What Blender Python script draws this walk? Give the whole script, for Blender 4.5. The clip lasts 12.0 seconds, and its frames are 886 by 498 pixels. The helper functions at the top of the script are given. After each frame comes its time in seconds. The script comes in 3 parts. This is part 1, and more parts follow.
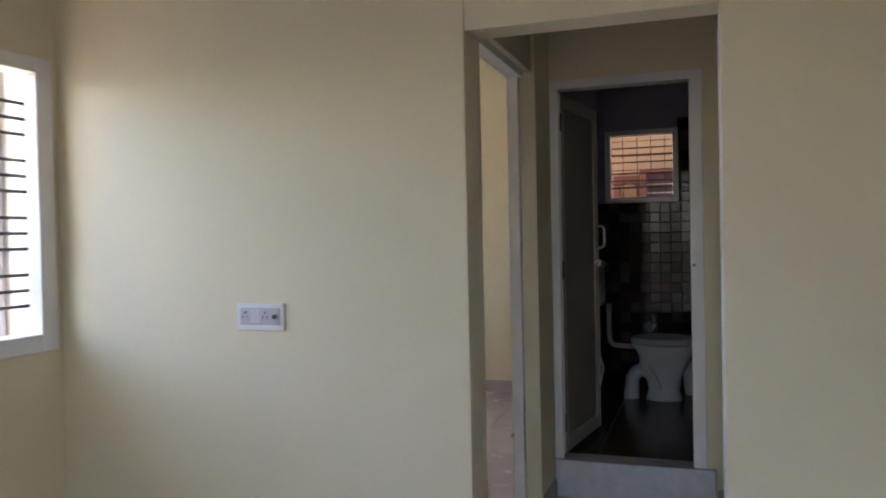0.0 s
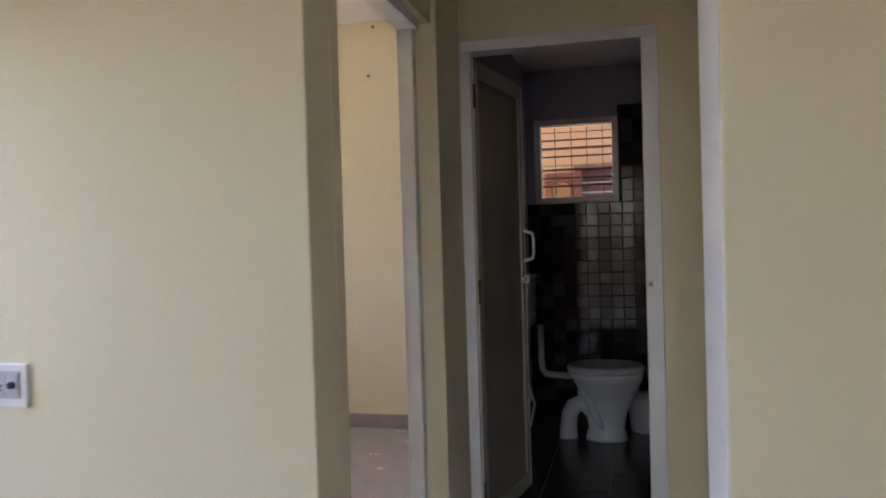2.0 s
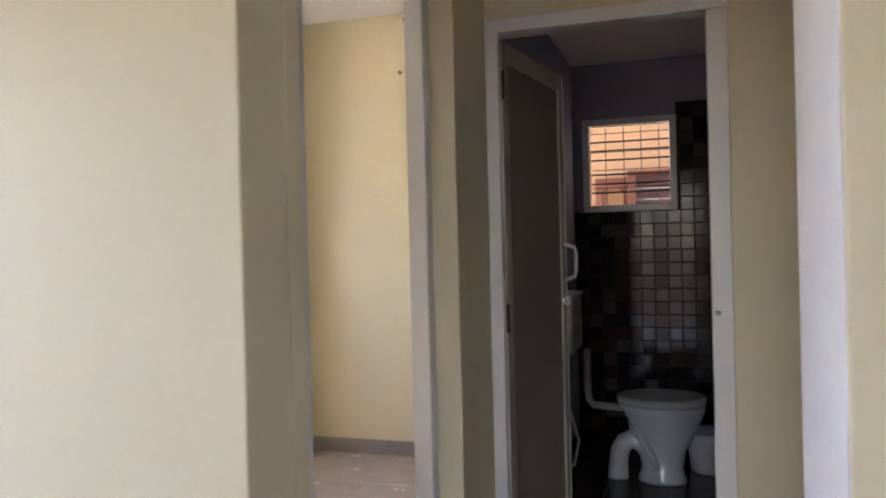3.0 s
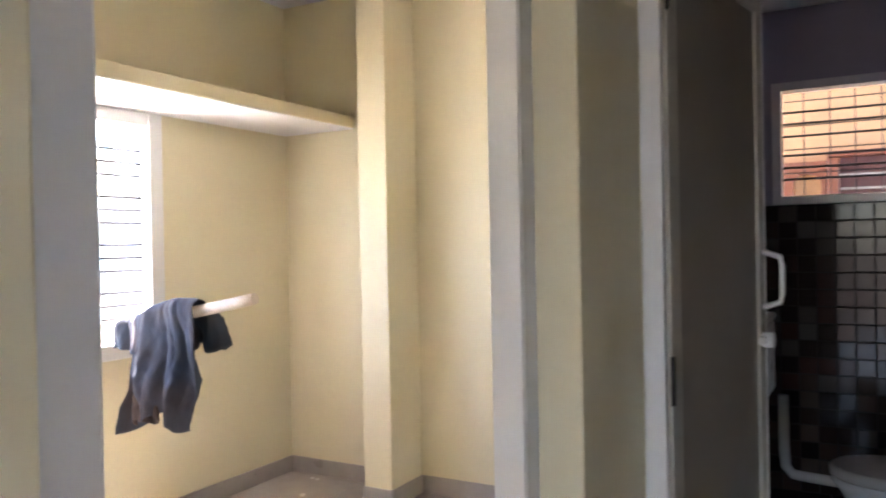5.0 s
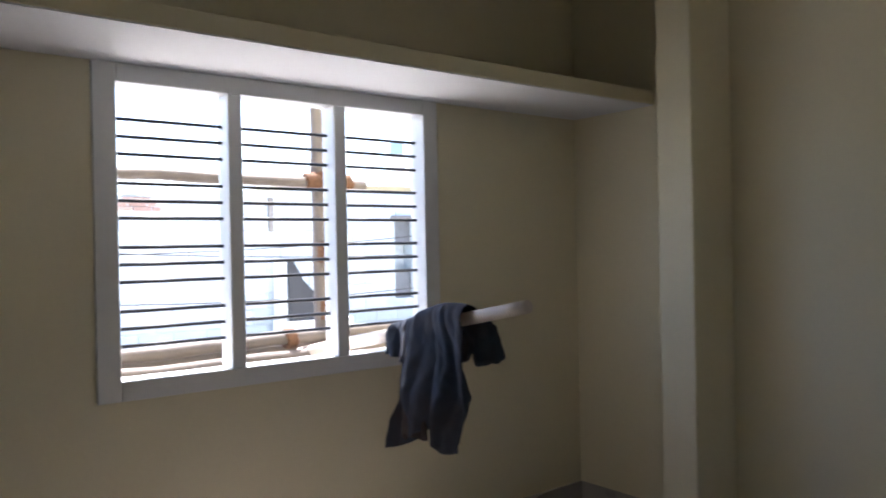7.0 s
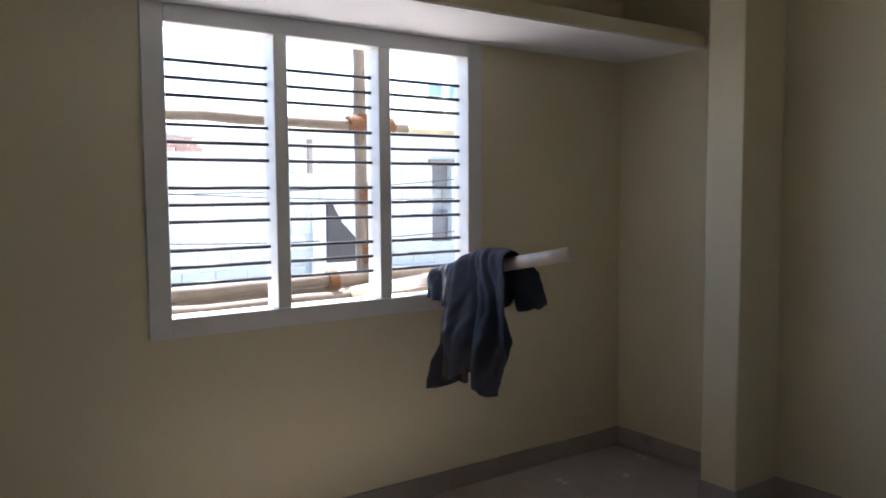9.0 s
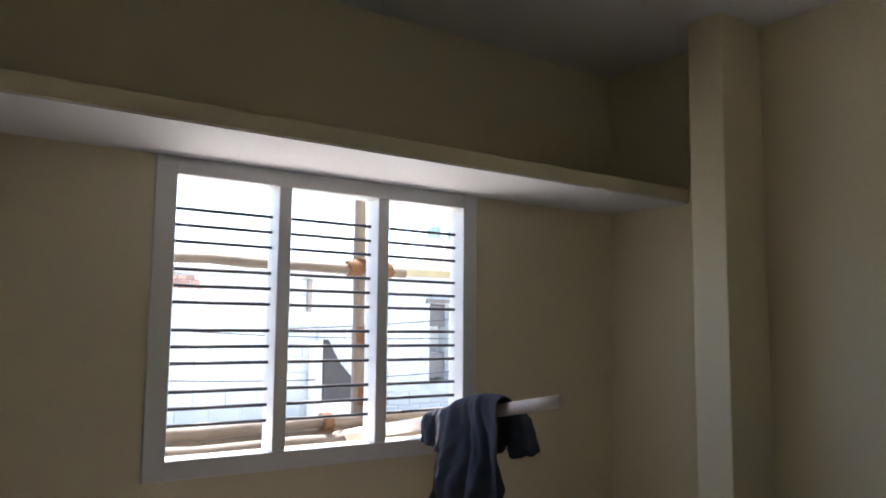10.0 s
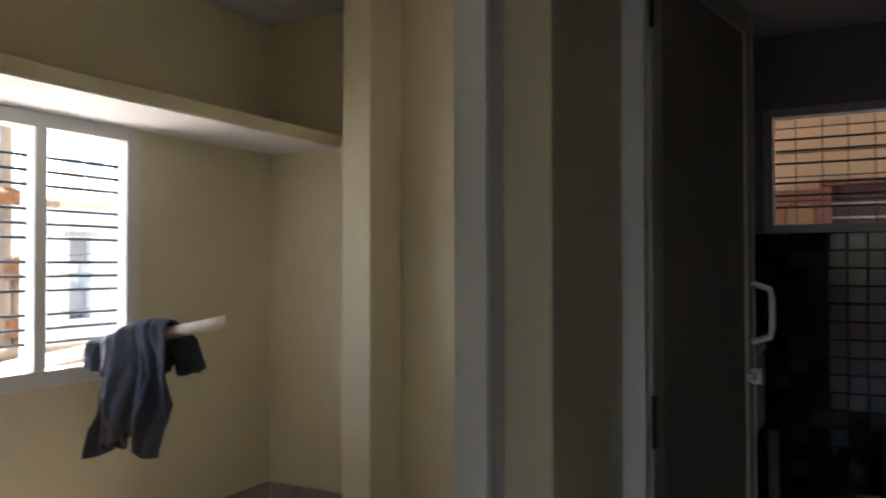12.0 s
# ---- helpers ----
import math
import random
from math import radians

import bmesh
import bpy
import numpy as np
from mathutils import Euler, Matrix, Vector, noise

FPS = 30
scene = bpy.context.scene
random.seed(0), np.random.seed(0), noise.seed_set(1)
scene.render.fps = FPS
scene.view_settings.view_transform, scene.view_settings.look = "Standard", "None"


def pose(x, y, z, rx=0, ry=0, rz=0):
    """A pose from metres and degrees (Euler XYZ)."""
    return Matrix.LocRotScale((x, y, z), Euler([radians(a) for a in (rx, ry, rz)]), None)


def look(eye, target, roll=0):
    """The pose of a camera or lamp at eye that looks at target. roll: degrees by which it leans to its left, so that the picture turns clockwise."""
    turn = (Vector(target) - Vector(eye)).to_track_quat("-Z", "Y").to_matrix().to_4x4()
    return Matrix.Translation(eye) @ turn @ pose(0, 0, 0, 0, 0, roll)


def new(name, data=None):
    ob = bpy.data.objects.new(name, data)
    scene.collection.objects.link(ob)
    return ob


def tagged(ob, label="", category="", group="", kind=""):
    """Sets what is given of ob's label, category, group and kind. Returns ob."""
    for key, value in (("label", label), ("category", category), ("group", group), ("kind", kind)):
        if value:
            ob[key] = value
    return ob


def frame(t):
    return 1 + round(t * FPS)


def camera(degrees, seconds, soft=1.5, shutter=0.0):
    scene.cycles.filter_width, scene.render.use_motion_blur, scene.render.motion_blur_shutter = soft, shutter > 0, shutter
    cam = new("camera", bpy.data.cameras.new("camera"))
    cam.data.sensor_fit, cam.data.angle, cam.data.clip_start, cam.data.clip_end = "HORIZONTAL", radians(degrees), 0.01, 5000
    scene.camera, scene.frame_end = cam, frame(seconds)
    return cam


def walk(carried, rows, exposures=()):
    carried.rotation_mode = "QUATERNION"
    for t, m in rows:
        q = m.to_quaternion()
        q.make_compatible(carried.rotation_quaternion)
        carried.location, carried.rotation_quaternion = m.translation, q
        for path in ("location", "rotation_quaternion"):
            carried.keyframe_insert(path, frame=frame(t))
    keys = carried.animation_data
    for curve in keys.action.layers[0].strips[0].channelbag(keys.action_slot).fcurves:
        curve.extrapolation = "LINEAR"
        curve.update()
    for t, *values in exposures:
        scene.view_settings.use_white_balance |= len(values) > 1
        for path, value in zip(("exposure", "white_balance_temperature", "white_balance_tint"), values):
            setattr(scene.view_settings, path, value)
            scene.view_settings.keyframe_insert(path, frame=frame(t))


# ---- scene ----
cam = camera(59.93, 12.0, soft=1.9, shutter=0.4)
walk(cam, [
    (0, pose(0.816, -2.646, 1.351, 89.01, 1.18, 18.96)),
    (0.5, pose(0.808, -2.360, 1.372, 88.84, 1.70, 17.26)),
    (1, pose(0.786, -2.110, 1.368, 88.93, 1.54, 16.27)),
    (1.5, pose(0.728, -1.828, 1.374, 89.02, 1.59, 15.23)),
    (2, pose(0.700, -1.580, 1.380, 89.10, 1.66, 14.07)),
    (2.5, pose(0.705, -1.308, 1.408, 89.20, 1.23, 14.63)),
    (2.7, pose(0.704, -1.211, 1.408, 89.46, 1.24, 16.35)),
    (4.3, pose(0.506, -0.395, 1.427, 89.75, 1.65, 20.81)),
    (4.5, pose(0.497, -0.287, 1.448, 89.67, 1.70, 22.65)),
    (5, pose(0.436, -0.076, 1.436, 89.64, 1.08, 29.39)),
    (5.5, pose(0.340, 0.115, 1.441, 89.28, 0.85, 33.59)),
    (6, pose(0.248, 0.257, 1.443, 89.48, 1.04, 38.05)),
    (6.5, pose(0.174, 0.376, 1.437, 89.73, 1.31, 44.17)),
    (7, pose(0.118, 0.453, 1.441, 89.85, 1.13, 52.03)),
    (7.5, pose(0.098, 0.475, 1.436, 89.73, 0.70, 55.99)),
    (7.7, pose(0.114, 0.488, 1.432, 88.33, 0.61, 56.54)),
    (9.3, pose(0.096, 0.418, 1.457, 85.67, 0.31, 54.48)),
    (9.5, pose(0.128, 0.419, 1.472, 90.12, 0.17, 54.78)),
    (10, pose(0.187, 0.379, 1.478, 95.93, -0.56, 54.53)),
    (10.5, pose(0.240, 0.256, 1.488, 94.93, -0.44, 49.47)),
    (11, pose(0.299, 0.178, 1.484, 93.47, 0.30, 40.69)),
    (11.5, pose(0.390, 0.089, 1.449, 92.95, 0.34, 35.08)),
    (12, pose(0.431, 0.034, 1.447, 91.20, 0.06, 28.91)),
], exposures=[
    (0.0, 3.72, 7000, 20), (2.5, 4.36, 7300, 23), (4.5, 5.33, 7050, 22), (5.5, 4.8, 6650, 18),
    (6.5, 3.3, 6250, 14), (7.5, 2.2, 5980, 17), (9.5, 2.42, 6300, 15), (10.5, 2.25, 6400, 15), (11.5, 2.3, 6500, 15), (12.0, 3.1, 6900, 14)])

# ---- light ----
world = bpy.data.worlds.new("sky")
scene.world = world
world.use_nodes = True
wn = world.node_tree
sky = wn.nodes.new("ShaderNodeTexSky")
sky.sky_type, sky.sun_disc = "NISHITA", False
SUN_EL, SUN_AZ = radians(68), radians(-80)
sky.sun_elevation, sky.sun_rotation = SUN_EL, SUN_AZ
sky.altitude, sky.dust_density = 800, 2.0
wn.nodes["Background"].inputs[1].default_value = 0.15
wn.links.new(sky.outputs[0], wn.nodes["Background"].inputs[0])
sun = new("sun", bpy.data.lights.new("sun", "SUN"))
sun.data.energy, sun.data.angle, sun.data.color = 5.0, radians(0.6), (1.0, 0.95, 0.87)
sun.matrix_world = look((0, 0, 0), (-math.sin(SUN_AZ) * math.cos(SUN_EL), -math.cos(SUN_AZ) * math.cos(SUN_EL), -math.sin(SUN_EL)))


# ---- materials ----
def mat(name, colour, rough=0.6, var=0.06, scale=3.0, fine=60.0, bump=0.15, metal=0.0, dark=None, spread=0.0, coat=0.0, emit=0.0):
    """A surface with broad mottling, fine grain and slight relief; spread varies it from piece to piece."""
    m = bpy.data.materials.new(name)
    m.use_nodes = True
    n, l = m.node_tree.nodes, m.node_tree.links
    b = n["Principled BSDF"]
    tc = n.new("ShaderNodeTexCoord")
    big, small = n.new("ShaderNodeTexNoise"), n.new("ShaderNodeTexNoise")
    big.inputs["Scale"].default_value, small.inputs["Scale"].default_value = scale, fine
    big.inputs["Detail"].default_value, small.inputs["Detail"].default_value = 5, 3
    for q in (big, small):
        l.new(tc.outputs["Object"], q.inputs["Vector"])
    ramp = n.new("ShaderNodeValToRGB")
    ramp.color_ramp.elements[0].position, ramp.color_ramp.elements[1].position = 0.3, 0.7
    low = dark or tuple(c * (1 - 2.2 * var) for c in colour)
    ramp.color_ramp.elements[0].color, ramp.color_ramp.elements[1].color = (*low, 1), (*colour, 1)
    l.new(big.outputs["Fac"], ramp.inputs["Fac"])
    grain = n.new("ShaderNodeHueSaturation")
    l.new(ramp.outputs["Color"], grain.inputs["Color"])
    mr = n.new("ShaderNodeMapRange")
    mr.inputs["To Min"].default_value, mr.inputs["To Max"].default_value = 1 - var, 1 + var
    l.new(small.outputs["Fac"], mr.inputs["Value"])
    last = mr.outputs["Result"]
    if spread:
        info, pr, mul = n.new("ShaderNodeObjectInfo"), n.new("ShaderNodeMapRange"), n.new("ShaderNodeMath")
        pr.inputs["To Min"].default_value, pr.inputs["To Max"].default_value = 1 - spread, 1 + spread
        l.new(info.outputs["Random"], pr.inputs["Value"])
        mul.operation = "MULTIPLY"
        l.new(last, mul.inputs[0])
        l.new(pr.outputs["Result"], mul.inputs[1])
        last = mul.outputs[0]
    l.new(last, grain.inputs["Value"])
    l.new(grain.outputs["Color"], b.inputs["Base Color"])
    rr = n.new("ShaderNodeMapRange")
    rr.inputs["To Min"].default_value, rr.inputs["To Max"].default_value = max(rough - 0.08, 0.02), min(rough + 0.08, 1)
    l.new(big.outputs["Fac"], rr.inputs["Value"])
    l.new(rr.outputs["Result"], b.inputs["Roughness"])
    b.inputs["Metallic"].default_value = metal
    b.inputs["Coat Weight"].default_value = coat
    if bump:
        bp = n.new("ShaderNodeBump")
        bp.inputs["Strength"].default_value, bp.inputs["Distance"].default_value = bump, 0.002
        l.new(small.outputs["Fac"], bp.inputs["Height"])
        l.new(bp.outputs["Normal"], b.inputs["Normal"])
    return m


def mosaic(name, tones, rough=0.10):
    """Glazed tiles whose tone changes from piece to piece."""
    m = mat(name, (0.2, 0.2, 0.2), rough, 0.08, 25, 200, 0.05)
    n, l = m.node_tree.nodes, m.node_tree.links
    info, ramp = n.new("ShaderNodeObjectInfo"), n.new("ShaderNodeValToRGB")
    ramp.color_ramp.interpolation = "CONSTANT"
    while len(ramp.color_ramp.elements) < len(tones):
        ramp.color_ramp.elements.new(0.5)
    for i, c in enumerate(tones):
        ramp.color_ramp.elements[i].position, ramp.color_ramp.elements[i].color = i / len(tones), (*c, 1)
    l.new(info.outputs["Random"], ramp.inputs["Fac"])
    mixer = n.new("ShaderNodeMix")
    mixer.data_type, mixer.blend_type = "RGBA", "MULTIPLY"
    mixer.inputs["Factor"].default_value = 0.25
    hue = next(q for q in n if q.type == "HUE_SAT")
    l.new(ramp.outputs["Color"], mixer.inputs["A"])
    l.new(hue.outputs["Color"], mixer.inputs["B"])
    l.new(mixer.outputs["Result"], n["Principled BSDF"].inputs["Base Color"])
    n["Principled BSDF"].inputs["Specular IOR Level"].default_value = 0.15
    return m


CREAM = mat("cream_wall_paint", (0.77, 0.695, 0.495), 0.55, 0.025, 1.3, 45, 0.12)
CEIL = mat("white_ceiling_paint", (0.80, 0.79, 0.80), 0.7, 0.02, 1.5, 50, 0.1)
WHITE = mat("white_enamel", (0.78, 0.775, 0.765), 0.38, 0.02, 5, 70, 0.06)
LILAC = mat("lilac_grey_paint", (0.38, 0.36, 0.43), 0.6, 0.04, 2, 50, 0.1)
FLOOR = mat("pinkish_vitrified_tile", (0.56, 0.49, 0.47), 0.22, 0.05, 6, 140, 0.03, spread=0.03)
BEDFLOOR = mat("taupe_vitrified_tile", (0.50, 0.445, 0.42), 0.25, 0.05, 6, 140, 0.03, spread=0.03)
SKIRT = mat("grey_skirting_tile", (0.41, 0.365, 0.34), 0.3, 0.06, 7, 120, 0.03, spread=0.04)
GROUT = mat("grey_grout", (0.25, 0.24, 0.23), 0.9, 0.1, 20, 150, 0.3)
BLACKG = mat("dark_brown_grout", (0.03, 0.026, 0.024), 0.85, 0.1, 20, 150, 0.2)
STONE = mat("pale_grey_polished_stone", (0.52, 0.52, 0.54), 0.13, 0.07, 18, 160, 0.04)
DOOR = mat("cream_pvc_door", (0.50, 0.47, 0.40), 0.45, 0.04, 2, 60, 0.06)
DOORP = mat("darker_cream_pvc_panel", (0.33, 0.285, 0.23), 0.5, 0.04, 2, 60, 0.06)
STEEL = mat("dark_steel", (0.03, 0.03, 0.035), 0.5, 0.2, 20, 150, 0.15, metal=0.3)
HINGE = mat("black_iron_hinge", (0.02, 0.018, 0.016), 0.5, 0.2, 30, 150, 0.1, metal=0.6)
CERAMIC = mat("white_vitreous_china", (0.52, 0.53, 0.54), 0.08, 0.015, 4, 60, 0.0, coat=0.4)
PLASTIC = mat("white_plastic", (0.82, 0.82, 0.83), 0.3, 0.015, 8, 90, 0.03)
GREYP = mat("grey_switch_plastic", (0.55, 0.53, 0.57), 0.35, 0.03, 10, 90, 0.03)
SWITCH = mat("pale_grey_switch", (0.68, 0.67, 0.69), 0.35, 0.03, 10, 90, 0.03)
BLACK = mat("black_socket_hole", (0.01, 0.01, 0.012), 0.6, 0.1, 10, 90, 0.0)
DARKTILE = mosaic("dark_brown_mosaic", [(0.030, 0.020, 0.018), (0.07, 0.045, 0.038), (0.045, 0.03, 0.028), (0.10, 0.075, 0.065), (0.02, 0.015, 0.015)])
MIDTILE = mosaic("brown_grey_mosaic", [(0.035, 0.025, 0.022), (0.085, 0.072, 0.066), (0.06, 0.042, 0.036), (0.105, 0.093, 0.09), (0.065, 0.035, 0.032), (0.03, 0.022, 0.021)])
GREYTILE = mat("smoky_grey_glazed_tile", (0.095, 0.096, 0.115), 0.34, 0.08, 6, 120, 0.03, spread=0.06)
GREYTILE.node_tree.nodes["Principled BSDF"].inputs["Specular IOR Level"].default_value = 0.2
SEAT = mat("greyed_ivory_plastic", (0.42, 0.41, 0.40), 0.22, 0.03, 8, 90, 0.02)
BROWNFLOOR = mat("dark_brown_floor_tile", (0.075, 0.045, 0.032), 0.22, 0.15, 9, 150, 0.06, spread=0.15)
NAVY = mat("faded_navy_cotton", (0.034, 0.050, 0.078), 0.9, 0.12, 6, 400, 0.35, dark=(0.043, 0.036, 0.040))
LINING = mat("brown_stained_cotton", (0.075, 0.055, 0.048), 0.9, 0.15, 9, 400, 0.35)
POLE = mat("pale_peeled_wood", (0.72, 0.62, 0.53), 0.6, 0.08, 14, 120, 0.25)
BAMBOO = mat("weathered_bamboo", (0.14, 0.115, 0.10), 0.65, 0.12, 9, 80, 0.3)
ROPE = mat("orange_coir_rope", (0.15, 0.072, 0.036), 0.9, 0.2, 40, 300, 0.5)
BLOCK = mat("pale_blue_limewashed_block", (0.52, 0.59, 0.62), 0.85, 0.08, 2, 40, 0.4, spread=0.04)
MORTAR = mat("pale_mortar", (0.51, 0.58, 0.605), 0.9, 0.1, 6, 60, 0.4)
CONCRETE = mat("weathered_concrete", (0.25, 0.235, 0.215), 0.85, 0.15, 4, 50, 0.4)
DARKGREY = mat("dark_grey_matte", (0.035, 0.038, 0.042), 0.85, 0.15, 4, 50, 0.3)
WINGREY = mat("dusty_grey_window", (0.15, 0.16, 0.17), 0.5, 0.15, 4, 50, 0.1)
BRICK = mat("worn_red_brick", (0.46, 0.31, 0.26), 0.85, 0.15, 12, 90, 0.4, spread=0.2)
YELLOW = mat("yellow_painted_parapet", (0.42, 0.36, 0.20), 0.7, 0.08, 4, 50, 0.2)
TANK = mat("blue_grey_plastic_tank", (0.30, 0.46, 0.54), 0.5, 0.08, 4, 50, 0.1)
PEACH = mat("peach_exterior_paint", (0.35, 0.205, 0.108), 0.8, 0.05, 3, 50, 0.3)
BROWN = mat("red_brown_painted_wood", (0.15, 0.05, 0.027), 0.5, 0.12, 6, 80, 0.2)
MAROON = mat("dark_maroon_shutter", (0.06, 0.018, 0.016), 0.5, 0.12, 6, 80, 0.1)
EARTH = mat("dusty_ground", (0.09, 0.076, 0.062), 0.95, 0.2, 0.6, 20, 0.5)
EXTWHITE = mat("white_exterior_plaster", (0.80, 0.77, 0.71), 0.85, 0.05, 3, 50, 0.3)
METAL = mat("dull_nickel", (0.35, 0.33, 0.30), 0.4, 0.1, 20, 150, 0.1, metal=0.9)
CABLE = mat("black_cable", (0.02, 0.02, 0.02), 0.6, 0.1, 10, 90, 0.0)


# ---- mesh helpers ----
def add_box(bm, x0, x1, y0, y1, z0, z1, bevel=0.0):
    made = bmesh.ops.create_cube(bm, size=1)["verts"]
    for v in made:
        v.co = Vector(((x0 + x1) / 2 + v.co.x * (x1 - x0), (y0 + y1) / 2 + v.co.y * (y1 - y0), (z0 + z1) / 2 + v.co.z * (z1 - z0)))
    if bevel:
        edges = list({e for v in made for e in v.link_edges})
        bmesh.ops.bevel(bm, geom=edges, offset=bevel, segments=2, affect="EDGES", profile=0.5)


def add_tube(bm, path, radius, sides=12, cap=True):
    """A tube along a list of points; radius is a number or one per point."""
    path = [Vector(p) for p in path]
    radii = radius if isinstance(radius, (list, tuple)) else [radius] * len(path)
    rings, up = [], None
    for i, p in enumerate(path):
        d = (path[min(i + 1, len(path) - 1)] - path[max(i - 1, 0)]).normalized()
        if up is None:
            up = Vector((0, 0, 1)) if abs(d.z) < 0.9 else Vector((1, 0, 0))
        a = d.cross(up).normalized()
        b = a.cross(d).normalized()
        up = b
        rings.append([bm.verts.new(p + radii[i] * (math.cos(2 * math.pi * k / sides) * a + math.sin(2 * math.pi * k / sides) * b)) for k in range(sides)])
    for r, s in zip(rings, rings[1:]):
        for k in range(sides):
            bm.faces.new((r[k], r[(k + 1) % sides], s[(k + 1) % sides], s[k]))
    if cap:
        bm.faces.new(rings[0])
        bm.faces.new(rings[-1][::-1])


def add_loft(bm, rings):
    """Closed loops of points joined into a skin, capped at both ends."""
    vs = [[bm.verts.new(p) for p in r] for r in rings]
    n = len(vs[0])
    for r, s in zip(vs, vs[1:]):
        for k in range(n):
            bm.faces.new((r[k], r[(k + 1) % n], s[(k + 1) % n], s[k]))
    bm.faces.new(vs[0])
    bm.faces.new(vs[-1][::-1])


def mesh(name, bm, material, parent=None, smooth=False):
    bmesh.ops.recalc_face_normals(bm, faces=bm.faces)
    me = bpy.data.meshes.new(name)
    bm.to_mesh(me)
    bm.free()
    me.materials.append(material)
    if smooth:
        for p in me.polygons:
            p.use_smooth = len(p.vertices) <= 4
    ob = new(name, me)
    ob.parent = parent
    return ob


def boxes(name, material, parent, *dims, bevel=0.0):
    bm = bmesh.new()
    for d in dims:
        add_box(bm, *d, bevel=bevel)
    return mesh(name, bm, material, parent)


def tube(name, material, parent, path, radius, sides=12):
    bm = bmesh.new()
    add_tube(bm, path, radius, sides)
    return mesh(name, bm, material, parent, smooth=True)


def empty(name, x=0, y=0, z=0):
    ob = new(name)
    ob.location = (x, y, z)
    return ob


def structure(ob, label, category):
    return tagged(ob, label, category, kind="structure")


# ---- plan, metres ----
CZ = 2.96            # ceilings of hall, passage and bedroom
HF = -0.07           # floor of hall and passage
HW, HS, HE = -1.87, -4.2, 3.0     # hall: west, south and east faces
OP = 0.866           # east edge of the opening into the passage
PY = 1.484           # passage end wall
BW, BN = -2.852, 3.735            # bedroom: west and north faces
BX0, BX1, BY = -0.115, 0.87, 4.306  # bathroom: west, east and north faces
BF = 0.115           # bathroom floor
D0, D1 = 0.205, 1.115             # plaster opening of the bedroom door
W0, W1 = 1.252, 2.655             # bedroom window opening, along y
V0, V1 = -1.523, -0.12            # hall window opening, along y
WZ0, WZ1 = 0.968, 2.074

# hall
structure(boxes("wall_hall_north", CREAM, None, (-3.05, 0, 0, 0.15, -0.2, 3.1), bevel=0.004), "smooth cream painted wall with a switchboard", "wall")
structure(boxes("wall_hall_north_east", CREAM, None, (OP, HE + 0.15, 0, 0.44, -0.2, 3.1), bevel=0.004), "smooth cream painted wall end beside the passage", "wall")
# near-white skin, a few millimetres thick, over the cream wall end
structure(boxes("wall_end_face", CEIL, None, (OP - 0.003, OP - 0.0005, 0.005, 0.434, HF, 2.084)), "thin white facing on the end of the hall wall", "wall")
structure(boxes("lintel", CREAM, None, (0.002, OP - 0.002, 0.003, 0.15, 2.085, 3.1), bevel=0.003), "cream painted lintel over the passage opening", "lintel")
structure(boxes("wall_hall_west", CREAM, None, (HW - 0.2, HW, HS - 0.15, V0 - 0.08, -0.2, 3.1), (HW - 0.2, HW, V1 + 0.08, 0, -0.2, 3.1),
                (HW - 0.2, HW, V0 - 0.08, V1 + 0.08, -0.2, WZ0 - 0.07), (HW - 0.2, HW, V0 - 0.08, V1 + 0.08, WZ1 + 0.065, 3.1)), "cream painted outer wall with a window", "wall")
structure(boxes("wall_hall_south", CREAM, None, (HW, -0.30, HS - 0.15, HS, -0.2, 3.1), (-0.01, 0.33, HS - 0.15, HS, -0.2, 2.3), (0.64, 0.86, HS - 0.15, HS, -0.2, 2.3), (1.08, HE, HS - 0.15, HS, -0.2, 3.1), (-0.30, 1.08, HS - 0.15, HS, 2.3, 3.1)),
          "cream painted wall with three tall narrow openings", "wall")
structure(boxes("wall_hall_east", CREAM, None, (HE, HE + 0.15, HS - 0.15, 0, -0.2, 3.1)), "plain cream painted wall", "wall")
structure(boxes("ceiling_hall", CEIL, None, (HW, HE, HS, 0, CZ, 3.12)), "plain white painted ceiling", "ceiling")

# passage
structure(boxes("wall_passage_west", CREAM, None, (-0.105, 0, 0.15, D0, -0.2, 3.1), (-0.105, 0.02, D1, PY, -0.2, 3.1), (-0.105, 0.002, D0, D1, 2.15, 3.1), bevel=0.004),
          "cream painted passage wall around the bedroom doorway", "wall")
structure(boxes("wall_passage_north", CREAM, None, (0.8, 1.6, PY, 1.6, -0.2, 3.1), (-0.105, 0.02, PY + 0.002, 1.6, -0.2, 3.1), (0.02, 0.8, PY, 1.6, 2.172, 3.1)),
          "cream painted passage end wall around the bathroom door", "wall")
structure(boxes("wall_passage_east", CREAM, None, (1.5, 1.6, 0.44, PY, -0.2, 3.1)), "plain cream painted passage wall", "wall")
structure(boxes("ceiling_passage", CEIL, None, (0, 1.5, 0.15, PY, CZ, 3.12)), "plain white painted ceiling", "ceiling")

# bedroom
structure(boxes("wall_bedroom_west", CREAM, None, (BW - 0.2, BW, 0.15, W0 - 0.08, -0.2, 3.1), (BW - 0.2, BW, W1 + 0.08, BN + 0.15, -0.2, 3.1),
                (BW - 0.2, BW, W0 - 0.08, W1 + 0.08, -0.2, WZ0 - 0.07), (BW - 0.2, BW, W0 - 0.08, W1 + 0.08, WZ1 + 0.065, 3.1)), "cream painted outer wall with a barred window", "wall")
structure(boxes("wall_bedroom_north", CREAM, None, (BW, -0.105, BN, BN + 0.15, -0.2, 3.1)), "smooth cream painted wall", "wall")
structure(boxes("wall_bedroom_east", CREAM, None, (-0.205, -0.118, 1.6, BN, -0.2, 3.1)), "smooth cream painted wall", "wall")
